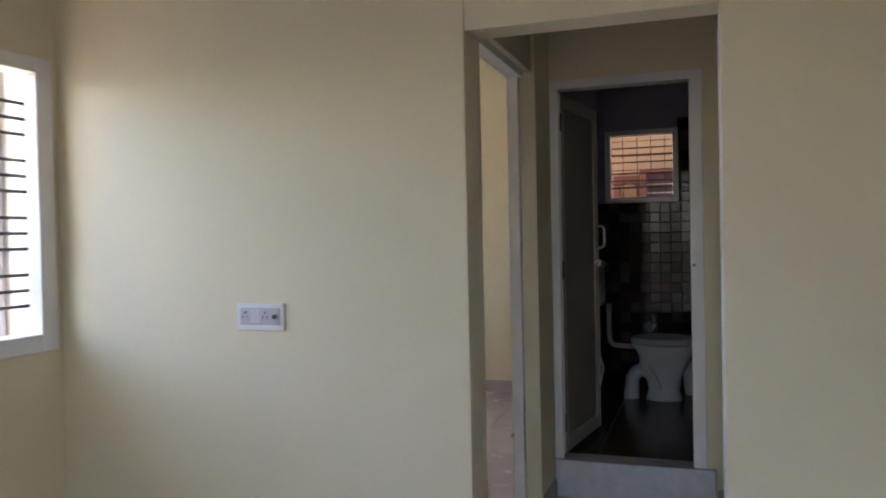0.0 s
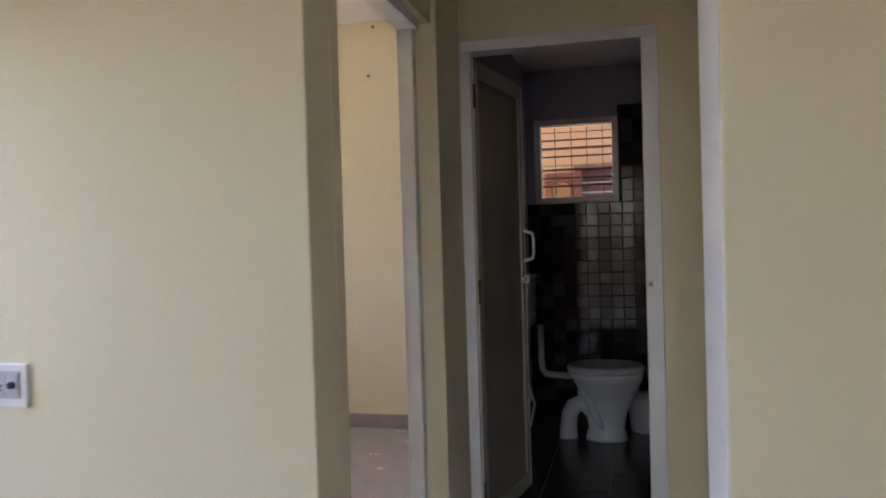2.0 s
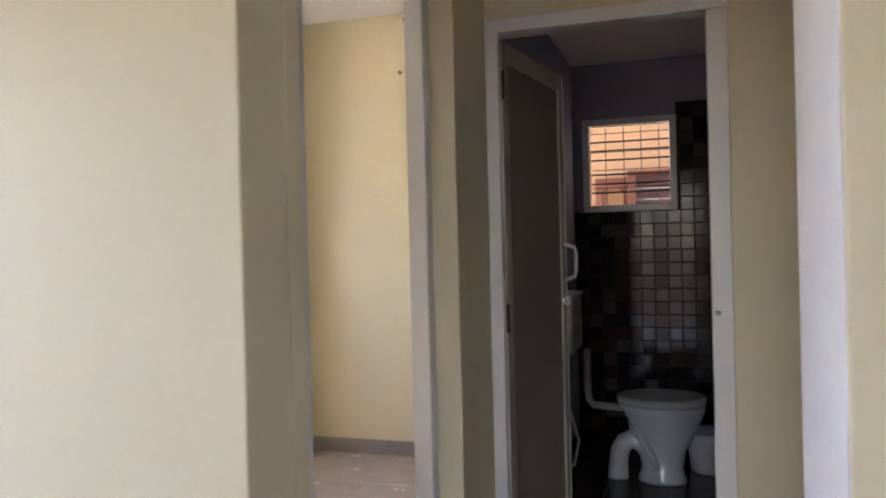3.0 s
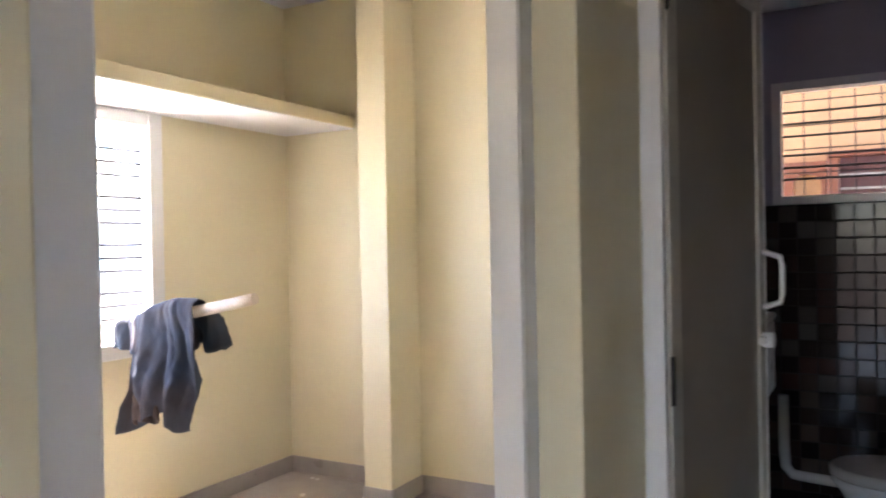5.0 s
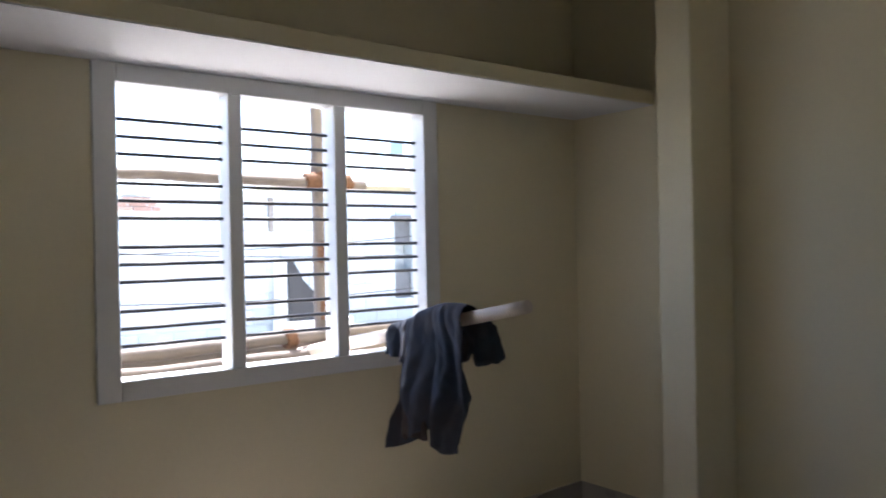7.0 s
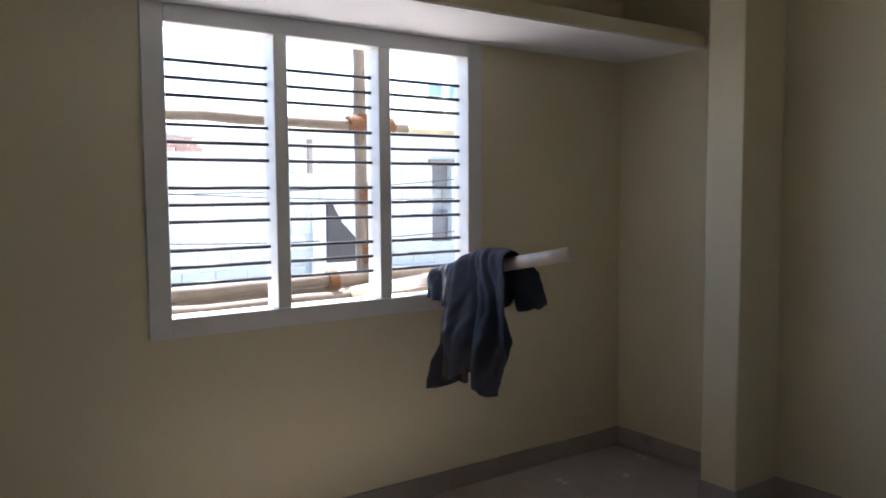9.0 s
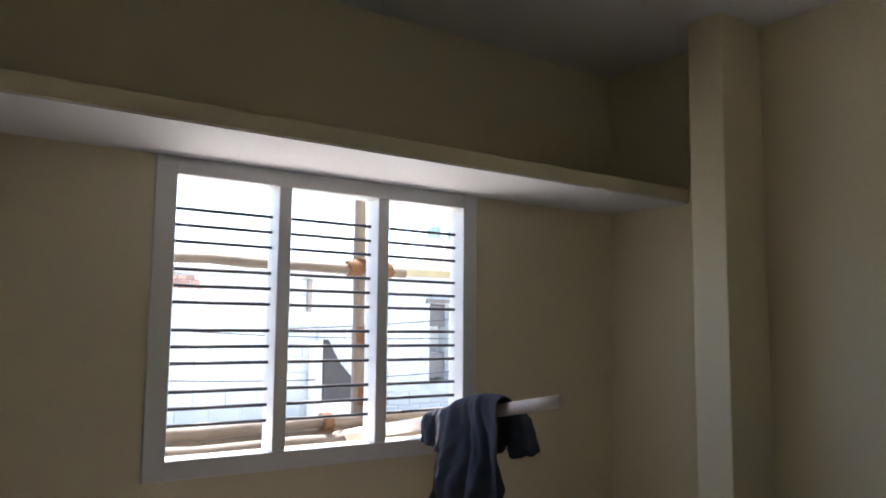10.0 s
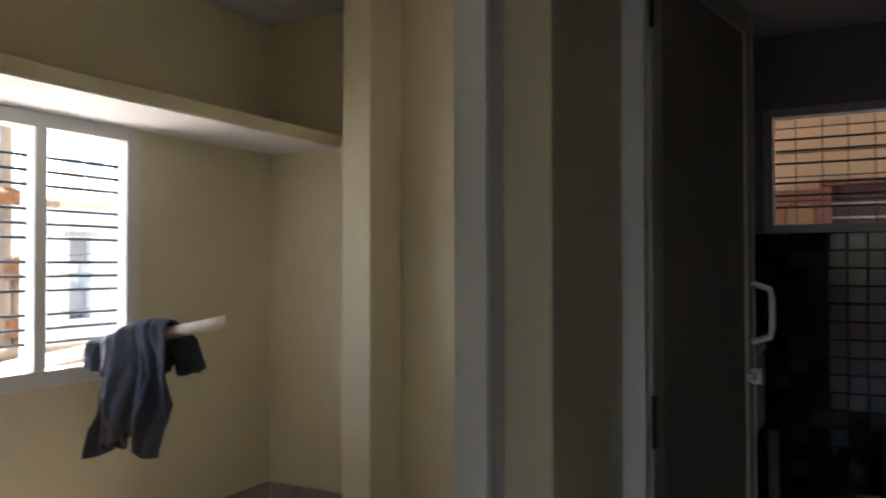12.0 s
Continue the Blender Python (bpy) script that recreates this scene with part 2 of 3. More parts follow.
structure(boxes("column", CREAM, None, (-2.063, -1.879, 3.418, BN - 0.002, -0.02, 3.0), bevel=0.006), "cream painted square column standing proud of the wall", "column")
structure(boxes("ceiling_bedroom", CEIL, None, (BW, -0.105, 0.15, BN, CZ, 3.12)), "plain white painted ceiling", "ceiling")
structure(boxes("loft_slab", CREAM, None, (BW + 0.001, -2.31, 0.151, BN - 0.001, 2.150, 2.218), bevel=0.004), "cream painted concrete loft slab along the window wall", "shelf")
structure(boxes("loft_soffit", CEIL, None, (BW + 0.001, -2.314, 0.152, BN - 0.002, 2.1445, 2.1495)), "white painted underside of the loft slab", "shelf")

# bathroom
wall_bath = structure(boxes("wall_bathroom_north", LILAC, None, (BX0 - 0.1, -0.028, BY, BY + 0.15, -0.2, 3.0), (0.585, 1.0, BY, BY + 0.15, -0.2, 3.0),
                            (-0.028, 0.585, BY, BY + 0.15, -0.2, 1.612), (-0.028, 0.585, BY, BY + 0.15, 2.239, 3.0)), "lilac grey wall with a tiled lower part", "wall")
wall_bath_e = structure(boxes("wall_bathroom_east", LILAC, None, (BX1, BX1 + 0.12, 1.6, BY, -0.2, 3.0)), "lilac grey wall with smoky tiles", "wall")
structure(boxes("wall_bathroom_west", LILAC, None, (-0.1165, -0.1, 1.6, BY, -0.2, 3.0)), "lilac grey wall behind the open door", "wall")
structure(boxes("ceiling_bathroom", CEIL, None, (-0.1, BX1, 1.6, BY, 2.625, 2.75)), "plain white painted ceiling", "ceiling")
# north overhang added out of view to keep sky light off the peach wall
structure(boxes("roof_slab", CONCRETE, None, (-3.06, 3.3, -4.6, BY + 0.85, 3.12, 3.27)), "flat concrete roof slab with a north overhang added for shade", "roof")
structure(boxes("wall_outer_north", EXTWHITE, None, (-0.22, 1.75, BY + 0.152, BY + 0.25, -3.2, 0.9)), "plain plastered outer wall", "wall")


# ---- windows and doors ----
def barred_window(name, wall_x, y0, y1, label):
    """A white three-light frame with groups of dark steel bars, set in a wall that faces +x."""
    top = structure(empty(name, wall_x, y0, WZ0), label, "window")
    w = y1 - y0
    light = (w - 2 * 0.06) / 3
    fr = boxes("frame", WHITE, top, (-0.10, 0.014, -0.085, 0, -0.075, WZ1 - WZ0 + 0.07), (-0.10, 0.014, w, w + 0.085, -0.075, WZ1 - WZ0 + 0.07),
               (-0.10, 0.013, 0, w, -0.075, 0), (-0.10, 0.013, 0, w, WZ1 - WZ0, WZ1 - WZ0 + 0.07),
               (-0.10, 0.01, light, light + 0.06, 0, WZ1 - WZ0), (-0.10, 0.01, 2 * light + 0.06, 2 * light + 0.12, 0, WZ1 - WZ0), bevel=0.005)
    boxes("sill", WHITE, top, (-0.24, -0.101, -0.078, w + 0.078, -0.068, -0.03))
    for k in range(12):
        g, i = divmod(k, 3)
        z = 0.12 + g * 0.243 + i * 0.066
        bm = bmesh.new()
        for a in (0, light + 0.06, 2 * light + 0.12):
            add_tube(bm, [(-0.062, a, z), (-0.062, a + light, z)], 0.0075, 8)
        mesh("bar", bm, STEEL, top, smooth=True)
    return top


barred_window("window_bedroom", BW, W0, W1, "white framed three-light window with dark steel bars")
barred_window("window_hall", HW, V0, V1, "white framed three-light window with dark steel bars")

# bedroom doorway: white frame with a rebate
top = structure(empty("door_frame_bedroom", 0, D0, 0), "white painted wooden door frame of the bedroom", "door frame")
boxes("jamb", WHITE, top, (-0.104, -0.023, 0.003, 0.061, HF, 2.149), bevel=0.004)
bm = bmesh.new()
add_loft(bm, [[(x, y, z) for x, y in ((-0.104, 0.832), (-0.052, 0.832), (-0.050, 0.834), (-0.054, 0.842), (-0.051, 0.845), (-0.053, 0.862), (-0.058, 0.866), (-0.058, 0.9095), (-0.104, 0.9095))] for z in (HF, 2.149)])
mesh("jamb", bm, WHITE, top)
boxes("head", WHITE, top, (-0.104, -0.04, 0.061, 0.832, 2.118, 2.149), (-0.04, -0.023, 0.061, 0.836, 2.112, 2.149), bevel=0.002)
boxes("bolt_socket", METAL, top, (-0.112, -0.096, 0.818, 0.834, 0.35, 0.368), bevel=0.002)
boxes("hinge", WHITE, top, (-0.0545, -0.0505, 0.8405, 0.845, 1.55, 1.64))
structure(boxes("threshold", STONE, None, (-0.104, 0.001, D0, D1, HF, 0.001), bevel=0.003), "grey polished stone threshold of the bedroom", "threshold")

# bathroom doorway
top = structure(empty("door_frame_bathroom", 0.022, PY, 0), "white painted door frame of the bathroom", "door frame")
boxes("jamb", WHITE, top, (0.0, 0.044, -0.006, 0.014, 0.132, 2.124), (0.0, 0.014, 0.014, 0.113, 0.132, 2.124), bevel=0.003)
boxes("jamb", WHITE, top, (0.713, 0.777, -0.006, 0.09, 0.132, 2.124), (0.725, 0.777, 0.09, 0.113, 0.132, 2.124), bevel=0.004)
boxes("head", WHITE, top, (0.0, 0.777, -0.007, 0.09, 2.124, 2.171), (0.0, 0.777, 0.09, 0.113, 2.136, 2.171), bevel=0.004)
boxes("latch_plate", WHITE, top, (0.718, 0.742, -0.0095, -0.006, 1.135, 1.19), bevel=0.001)
boxes("latch_knob", METAL, top, (0.722, 0.738, -0.024, -0.0096, 1.168, 1.182), bevel=0.003)
structure(boxes("doorstep", STONE, None, (0.021, 0.845, 1.452, 1.602, HF, 0.132), bevel=0.006), "grey polished stone step below the bathroom door", "step")

# open bathroom door leaf, hinged on the west jamb
leaf = structure(empty("door_bathroom", 0.073, 1.505, 0.15), "cream panelled bathroom door standing open inwards", "door")
leaf.rotation_euler = (0, 0, radians(81.3))
LW, LH = 0.665, 1.955
# recessed panel in a darker tone than the stiles and rails
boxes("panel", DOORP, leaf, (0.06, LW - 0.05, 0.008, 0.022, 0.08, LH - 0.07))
boxes("stile", DOOR, leaf, (0, 0.06, 0, 0.03, 0, LH), (LW - 0.05, LW, 0, 0.03, 0, LH), bevel=0.004)
boxes("rail", DOOR, leaf, (0.06, LW - 0.05, 0, 0.03, 0, 0.08), (0.06, LW - 0.05, 0, 0.03, LH - 0.07, LH), bevel=0.004)
boxes("edge_trim", WHITE, leaf, (LW, LW + 0.005, -0.002, 0.031, 0, LH), bevel=0.001)
tube("handle", PLASTIC, leaf, [(LW - 0.022, 0.0, 1.10), (LW - 0.022, -0.045, 1.115), (LW - 0.022, -0.05, 1.14), (LW - 0.022, -0.05, 1.21), (LW - 0.022, -0.045, 1.235), (LW - 0.022, 0, 1.25)], 0.008)
boxes("bolt", PLASTIC, leaf, (LW - 0.075, LW + 0.012, -0.016, 0.0, 1.005, 1.025), (LW - 0.04, LW - 0.015, -0.03, -0.001, 0.995, 1.035), bevel=0.003)
for z in (0.12, 0.95, 1.75):
    boxes("hinge", HINGE, leaf, (-0.009, 0.001, -0.008, 0.0, z, z + 0.1), bevel=0.002)

# bathroom window
top = structure(empty("window_bathroom", 0.012, BY, 1.652), "small white framed window with dark bars and mesh", "window")
boxes("frame", WHITE, top, (-0.045, 0, -0.014, 0.08, -0.045, 0.592), (0.533, 0.578, -0.014, 0.08, -0.045, 0.592), (0, 0.533, -0.014, 0.08, -0.045, 0), (0, 0.533, -0.014, 0.08, 0.547, 0.592), bevel=0.004)
for z in (0.09, 0.15, 0.215, 0.315, 0.38, 0.44):
    tube("bar", STEEL, top, [(0, 0.05, z), (0.533, 0.05, z)], 0.0058, 8)
for x in (0.10, 0.224, 0.341, 0.46):
    tube("mesh_wire", STEEL, top, [(x, 0.10, 0), (x, 0.10, 0.547)], 0.0032, 6)
for z in (0.125, 0.25, 0.375, 0.505):
    tube("mesh_wire", STEEL, top, [(0, 0.10, z), (0.533, 0.10, z)], 0.0032, 6)


# ---- hall things ----
def switchboard(x, y, z):
    top = tagged(empty("switchboard", x, y, z), "white modular switchboard with two sockets and switches", "switchboard")
    boxes("plate", PLASTIC, top, (0, 0.216, -0.012, 0, 0, 0.108), bevel=0.004)
    boxes("plate_rim", GREYP, top, (0.018, 0.198, -0.015, -0.0115, 0.022, 0.09), bevel=0.002)
    for a in (0.022, 0.112):
        boxes("socket", GREYP, top, (a, a + 0.044, -0.0175, -0.0145, 0.028, 0.084), bevel=0.0015)
        bm = bmesh.new()
        for dx, dz, r in ((0.022, 0.043, 0.0045), (0.012, 0.026, 0.0035), (0.032, 0.026, 0.0035), (0.011, 0.016, 0.0025), (0.033, 0.016, 0.0025)):
            add_tube(bm, [(a + dx, -0.0185, 0.028 + dz), (a + dx, -0.016, 0.028 + dz)], r, 10)
        mesh("socket_holes", bm, BLACK, top)
    for a in (0.07, 0.091):
        boxes("switch", SWITCH, top, (a, a + 0.018, -0.02, -0.0145, 0.03, 0.082), bevel=0.002)
    boxes("regulator", GREYP, top, (0.160, 0.195, -0.0175, -0.0145, 0.028, 0.084), bevel=0.0015)
    tube("regulator_knob", BLACK, top, [(0.178, -0.026, 0.056), (0.178, -0.017, 0.056)], 0.009)


switchboard(-0.969, 0, 0.991)


# ---- bedroom things ----
P0, P1 = Vector((-3.75, 2.39, 0.86)), Vector((-1.954, 2.47, 1.212))
bm = bmesh.new()
add_tube(bm, [P0.lerp(P1, k / 14) + Vector((0, noise.noise((k * 0.4, 1, 2)) * 0.006, noise.noise((k * 0.4, 5, 2)) * 0.006)) for k in range(15)], [0.034 - 0.0006 * k for k in range(15)], 16)
tagged(mesh("wooden_pole", bm, POLE, smooth=True), "pale peeled wooden pole pushed through the window bars", "pole")


def drape(name, material, s0, s1, front, back, folds, seed, parent, flare=0.0, hem=0.06, shear=0.0, r=0.05, taper=0.0, hump=0.018, belly=0.0):
    """Cloth laid over the pole between s0 and s1 metres from its tip: front falls on the south side, back on the north side."""
    axis = (P0 - P1).normalized()
    side = Vector((0, 0, 1)).cross(axis).normalized()
    if side.y > 0:
        side = -side
    bm, nu, nv = bmesh.new(), 60, 80
    grid = []
    for i in range(nu + 1):
        u = i / nu
        row = []
        fr = front * (1 - taper * u) * (1 + hem * 2 * noise.noise((u * 3, seed, 0)))
        bk = back * (1 - taper * u) * (1 + hem * 4 * noise.noise((u * 3, seed, 7)))
        total = fr + bk + 0.13
        for j in range(nv + 1):
            q = j / nv * total
            base = P1 + axis * (s0 + (s1 - s0) * u) + Vector((0, 0, hump * math.sin(math.pi * u)))
            if q < fr:
                down, out = fr - q, r
                ang = None
            elif q < fr + 0.13:
                ang = (q - fr) / 0.13 * math.pi
                down, out = 0, 0
            else:
                down, out = q - fr - 0.13, -r
                ang = None
            if ang is not None:
                p = base + side * (r * math.cos(ang)) + Vector((0, 0, r * math.sin(ang)))
                amp = 0.014
            else:
                p = base + side * out + Vector((0, 0, -down))
                amp = 0.014 + 0.049 * min(down / 0.35, 1)
            wave = (math.sin(u * folds * math.pi * 2 + seed + down * 5.0 + 2.5 * noise.noise((u * 2, down * 4, seed))) * 0.45 + noise.noise((u * 4 + down * 5, down * 3, seed)) * 0.9
                    + noise.noise((u * 14 - down * 9, down * 11, seed + 3)) * 0.22 + noise.noise((u * 30 + down * 25, down * 30, seed + 5)) * 0.10
                    + math.sin(u * folds * 17 + down * 7 + 3 * noise.noise((u * 3, down * 3, seed + 8))) * 0.16)
            sgn = 1 if out >= 0 else -1
            p = p + side * (sgn * amp * (wave + 0.6)) + axis * ((u - 0.5) * flare * down + shear * down - belly * (1 - u) * math.sin(math.pi * min(down / max(fr, 0.01), 1)) + amp * 0.7 * noise.noise((u * 5 + 9, down * 4, seed)))
            row.append(bm.verts.new(p))
        grid.append(row)
    for a, b in zip(grid, grid[1:]):
        for j in range(nv):
            bm.faces.new((a[j], a[j + 1], b[j + 1], b[j]))
    ob = mesh(name, bm, material, parent, smooth=True)
    th = ob.modifiers.new("thickness", "SOLIDIFY")
    th.thickness, th.offset = 0.005, 1
    return ob


shirt = tagged(empty("shirt"), "crumpled navy and brown work shirt hung over the pole", "shirt")
drape("body", NAVY, 0.32, 0.70, 0.50, 0.20, 2.6, 1.3, shirt, flare=0.15, shear=0.06, r=0.048, hump=0.036, belly=0.05, hem=0.075)
drape("front_panel", LINING, 0.54, 0.70, 0.46, 0.10, 1.3, 7.7, shirt, flare=0.1, shear=0.0, r=0.030, hump=0.004)
drape("collar", NAVY, 0.58, 0.86, 0.17, 0.12, 2.2, 2.2, shirt, flare=0.05, r=0.040, taper=0.5, hump=0.010)
axis = (P0 - P1).normalized()
bm = bmesh.new()
add_tube(bm, [P1 + axis * a + Vector((0, b, c)) for a, b, c in ((0.47, 0.0, 0.03), (0.42, 0.03, 0.03), (0.37, 0.06, -0.01), (0.335, 0.075, -0.07), (0.313, 0.074, -0.13), (0.300, 0.073, -0.19), (0.302, 0.073, -0.185))],
         [0.03, 0.042, 0.05, 0.058, 0.062, 0.06, 0.045], 28)
bmesh.ops.subdivide_edges(bm, edges=bm.edges, cuts=2, use_grid_fill=True)
for v in bm.verts:
    v.co += Vector((noise.noise(v.co * 22), noise.noise(v.co * 22 + Vector((5, 0, 0))), noise.noise(v.co * 22 + Vector((0, 9, 0))))) * 0.016
mesh("sleeve", bm, NAVY, shirt, smooth=True)

for x, z in ((-1.155, 2.565), (-1.11, 2.915)):
    nail = tagged(tube("wall_plug", CONCRETE, None, [(x, BN + 0.002, z), (x, BN - 0.012, z)], 0.012, 8), "small grey plug in the cream wall", "wall plug", group="wall plugs")

# ---- bathroom things ----
toilet = tagged(empty("toilet", 0.5, 3.22, BF), "white ceramic toilet with an exposed trap", "toilet")


def oval(cx, cy, z, a, b, n=28, back=0.0):
    return [(cx + (a + (back if math.cos(t) < 0 else 0)) * math.cos(t), cy + b * math.sin(t), z) for t in (2 * math.pi * k / n for k in range(n))]


bm = bmesh.new()
add_loft(bm, [oval(0.0, 0, z, a, b) for z, a, b in ((0, 0.13, 0.11), (0.02, 0.125, 0.105), (0.07, 0.11, 0.09), (0.16, 0.125, 0.09))] +
         [oval(cx, 0, z, a, b) for cx, z, a, b in ((0.01, 0.24, 0.155, 0.115), (0.012, 0.32, 0.19, 0.155), (0.008, 0.375, 0.218, 0.18), (0.0, 0.40, 0.23, 0.185), (0, 0.415, 0.225, 0.18))])
mesh("bowl", bm, CERAMIC, toilet, smooth=True)
bm = bmesh.new()
add_tube(bm, [(0.04, 0, 0.06), (-0.03, 0, 0.11), (-0.08, 0, 0.165), (-0.12, 0, 0.20), (-0.16, 0, 0.212), (-0.195, 0, 0.195), (-0.222, 0, 0.15), (-0.232, 0, 0.08), (-0.234, 0, 0.012), (-0.234, 0, 0.0)],
         [0.055, 0.055, 0.053, 0.052, 0.052, 0.052, 0.052, 0.052, 0.056, 0.058], 18)
for side in (-1, 1):
    add_tube(bm, [(-0.155, 0.07 * side, 0.345), (-0.13, 0.082 * side, 0.30), (-0.095, 0.085 * side, 0.23), (-0.055, 0.09 * side, 0.15), (-0.02, 0.095 * side, 0.08)], [0.012, 0.02, 0.022, 0.022, 0.012], 12)
add_tube(bm, [(-0.11, 0, 0.35), (-0.12, 0, 0.28), (-0.12, 0, 0.21)], [0.07, 0.055, 0.05], 14)
mesh("trap", bm, CERAMIC, toilet, smooth=True)
bm = bmesh.new()
add_loft(bm, [oval(0, 0, z, a, b) for z, a, b in ((0.416, 0.226, 0.183), (0.425, 0.234, 0.19), (0.436, 0.232, 0.188), (0.447, 0.235, 0.19), (0.458, 0.22, 0.178))])
mesh("seat", bm, SEAT, toilet, smooth=True)
tube("flush_pipe", SEAT, toilet, [(-0.2, 0, 0.38), (-0.30, 0, 0.385), (-0.36, 0, 0.39), (-0.385, 0, 0.42), (-0.39, 0, 0.48), (-0.39, 0, 0.70)], 0.02)
cist = tagged(empty("cistern", -0.098, 3.22, 0.80), "white plastic flush cistern on the bathroom wall", "cistern")
boxes("tank", PLASTIC, cist, (0, 0.16, -0.19, 0.19, 0, 0.30), bevel=0.02)
boxes("lid", PLASTIC, cist, (-0.0, 0.166, -0.196, 0.196, 0.301, 0.325), bevel=0.008)
tagged(tube("water_hose", PLASTIC, None, [(-0.09, 2.95, 0.62), (-0.04, 2.93, 0.60), (0.06, 2.92, 0.52), (0.10, 2.92, 0.38), (0.07, 2.93, 0.25), (0.0, 2.94, 0.2), (-0.09, 2.95, 0.24)], 0.009), "white flexible water hose beside the toilet", "hose")
bm = bmesh.new()
add_loft(bm, [oval(0, 0, z, r, r, 20) for z, r in ((0, 0.10), (0.02, 0.105), (0.2, 0.12), (0.215, 0.127), (0.225, 0.125))])
bucket = tagged(mesh("bucket", bm, GREYP, smooth=True), "grey plastic bucket on the bathroom floor", "bucket")
bucket.location = (0.745, 3.45, BF)

# ---- outside ----
structure(boxes("ground", EARTH, None, (-900, 900, -900, 900, -3.5, -3.2)), "dusty bare ground around the houses", "ground")
structure(boxes("wall_outer_south", EXTWHITE, None, (-3.05, HW - 0.202, -0.014, -0.002, -0.2, 3.1)), "white plastered outer face of the bedroom wall", "wall")
structure(boxes("wall_base", EXTWHITE, None, (-3.05, 3.15, -4.35, BN + 0.15, -3.2, -0.202)), "plastered storey below", "wall")


def wobble(a, b, n, amp, seed):
    a, b = Vector(a), Vector(b)
    return [a.lerp(b, k / n) + Vector((noise.noise((k * 0.6, seed, 0)), noise.noise((k * 0.6, seed, 4)), noise.noise((k * 0.6, seed, 9)))) * amp for k in range(n + 1)]


def bamboo(a, b, r, seed, label):
    n = 26
    bm = bmesh.new()
    add_tube(bm, wobble(a, b, n, 0.012, seed), [r * (1.12 if k % 4 == 0 else 1.0) for k in range(n + 1)], 12)
    return tagged(mesh("scaffold_pole", bm, BAMBOO, smooth=True), label, "pole", group="scaffolding poles")


bamboo((-3.6, -1.5, 1.84), (-3.6, 2.80, 1.80), 0.028, 1, "weathered bamboo scaffold ledger lashed with rope")
bamboo((-3.66, 2.55, -3.2), (-3.66, 2.52, 3.4), 0.033, 2, "weathered upright bamboo scaffold pole")
bamboo((-3.66, 2.62, -3.2), (-3.68, 2.60, 1.50), 0.030, 8, "weathered upright bamboo scaffold pole")
bamboo((-3.58, -1.5, 0.93), (-3.58, 3.6, 0.99), 0.033, 3, "weathered bamboo scaffold ledger below the window")
bamboo((-3.66, -1.5, 0.90), (-3.68, 3.6, 0.92), 0.036, 4, "weathered bamboo scaffold ledger below the window")
bamboo((-3.50, -1.5, 0.86), (-3.52, 3.2, 0.90), 0.030, 5, "weathered bamboo scaffold ledger below the window")
bamboo((-3.66, -1.2, -3.2), (-3.66, -1.25, 3.4), 0.033, 6, "weathered upright bamboo scaffold pole")


def lashing(x, y, z, r, h, seed, axis="z"):
    bm = bmesh.new()
    turns = 7
    path = []
    for k in range(turns * 12 + 1):
        t = 2 * math.pi * k / 12
        s = (k / (turns * 12) - 0.5) * h
        a, b = r * math.cos(t), r * math.sin(t)
        path.append((x + a, y + b, z + s) if axis == "z" else (x + a, y + s, z + b))
    add_tube(bm, path, 0.011, 6)
    tagged(mesh("rope_lashing", bm, ROPE, smooth=True), "orange coir rope wound round a scaffold joint", "rope", group="rope lashings")


lashing(-3.665, 2.575, 1.42, 0.066, 0.11, 1)
lashing(-3.665, 2.575, 1.10, 0.060, 0.10, 2)
lashing(-3.63, 2.535, 1.82, 0.062, 0.07, 3)
lashing(-3.60, 2.46, 1.81, 0.036, 0.08, 4, "y")
lashing(-3.60, 2.66, 1.81, 0.036, 0.08, 5, "y")
lashing(-3.58, 2.30, 0.975, 0.044, 0.05, 6, "y")

# neighbouring block-built house to the west
house = tagged(empty("house", -9, 0, -3.2), "pale blue limewashed block house with flat roof", "house", group="neighbouring houses")
boxes("wall", MORTAR, house, (-4, -0.008, -9, 5.5, 0, 5.32))
boxes("coping", MORTAR, house, (-4, 0.05, -9, 5.52, 5.32, 5.40), bevel=0.01)
boxes("window", DARKGREY, house, (-0.03, 0.004, 1.5, 1.95, 3.9, 4.6))
boxes("drainpipe", CONCRETE, house, (0.0, 0.06, 4.73, 4.80, 4.88, 5.31), bevel=0.02)
house2 = tagged(empty("house", -10, 5.6, -3.2), "pale limewashed house with small openings and yellow parapet", "house", group="neighbouring houses")
boxes("wall", MORTAR, house2, (-4, -0.008, 0, 1.78, 0, 5.5), (-4, -0.008, 1.78, 2.16, 0, 3.84), (-4, -0.008, 1.78, 2.16, 5.08, 5.5), (-4, -0.008, 2.16, 7, 0, 5.5), (-4, -0.3, 1.78, 2.16, 3.84, 5.08))
boxes("parapet", YELLOW, house2, (-4, 0.0, 0, 7, 5.5, 5.62), bevel=0.01)
boxes("window", WINGREY, house2, (-0.2, -0.12, 1.785, 2.155, 4.72, 5.075))
boxes("window", WINGREY, house2, (-0.2, -0.12, 1.785, 2.155, 3.9, 4.3))
# solid dark block stands for the shade inside a small opening
boxes("dark_opening", DARKGREY, house2, (-0.015, 0.012, 0.15, 0.355, 4.957, 5.073))
boxes("lintel", CONCRETE, house2, (-0.019, 0.05, 1.70, 2.24, 5.085, 5.15))
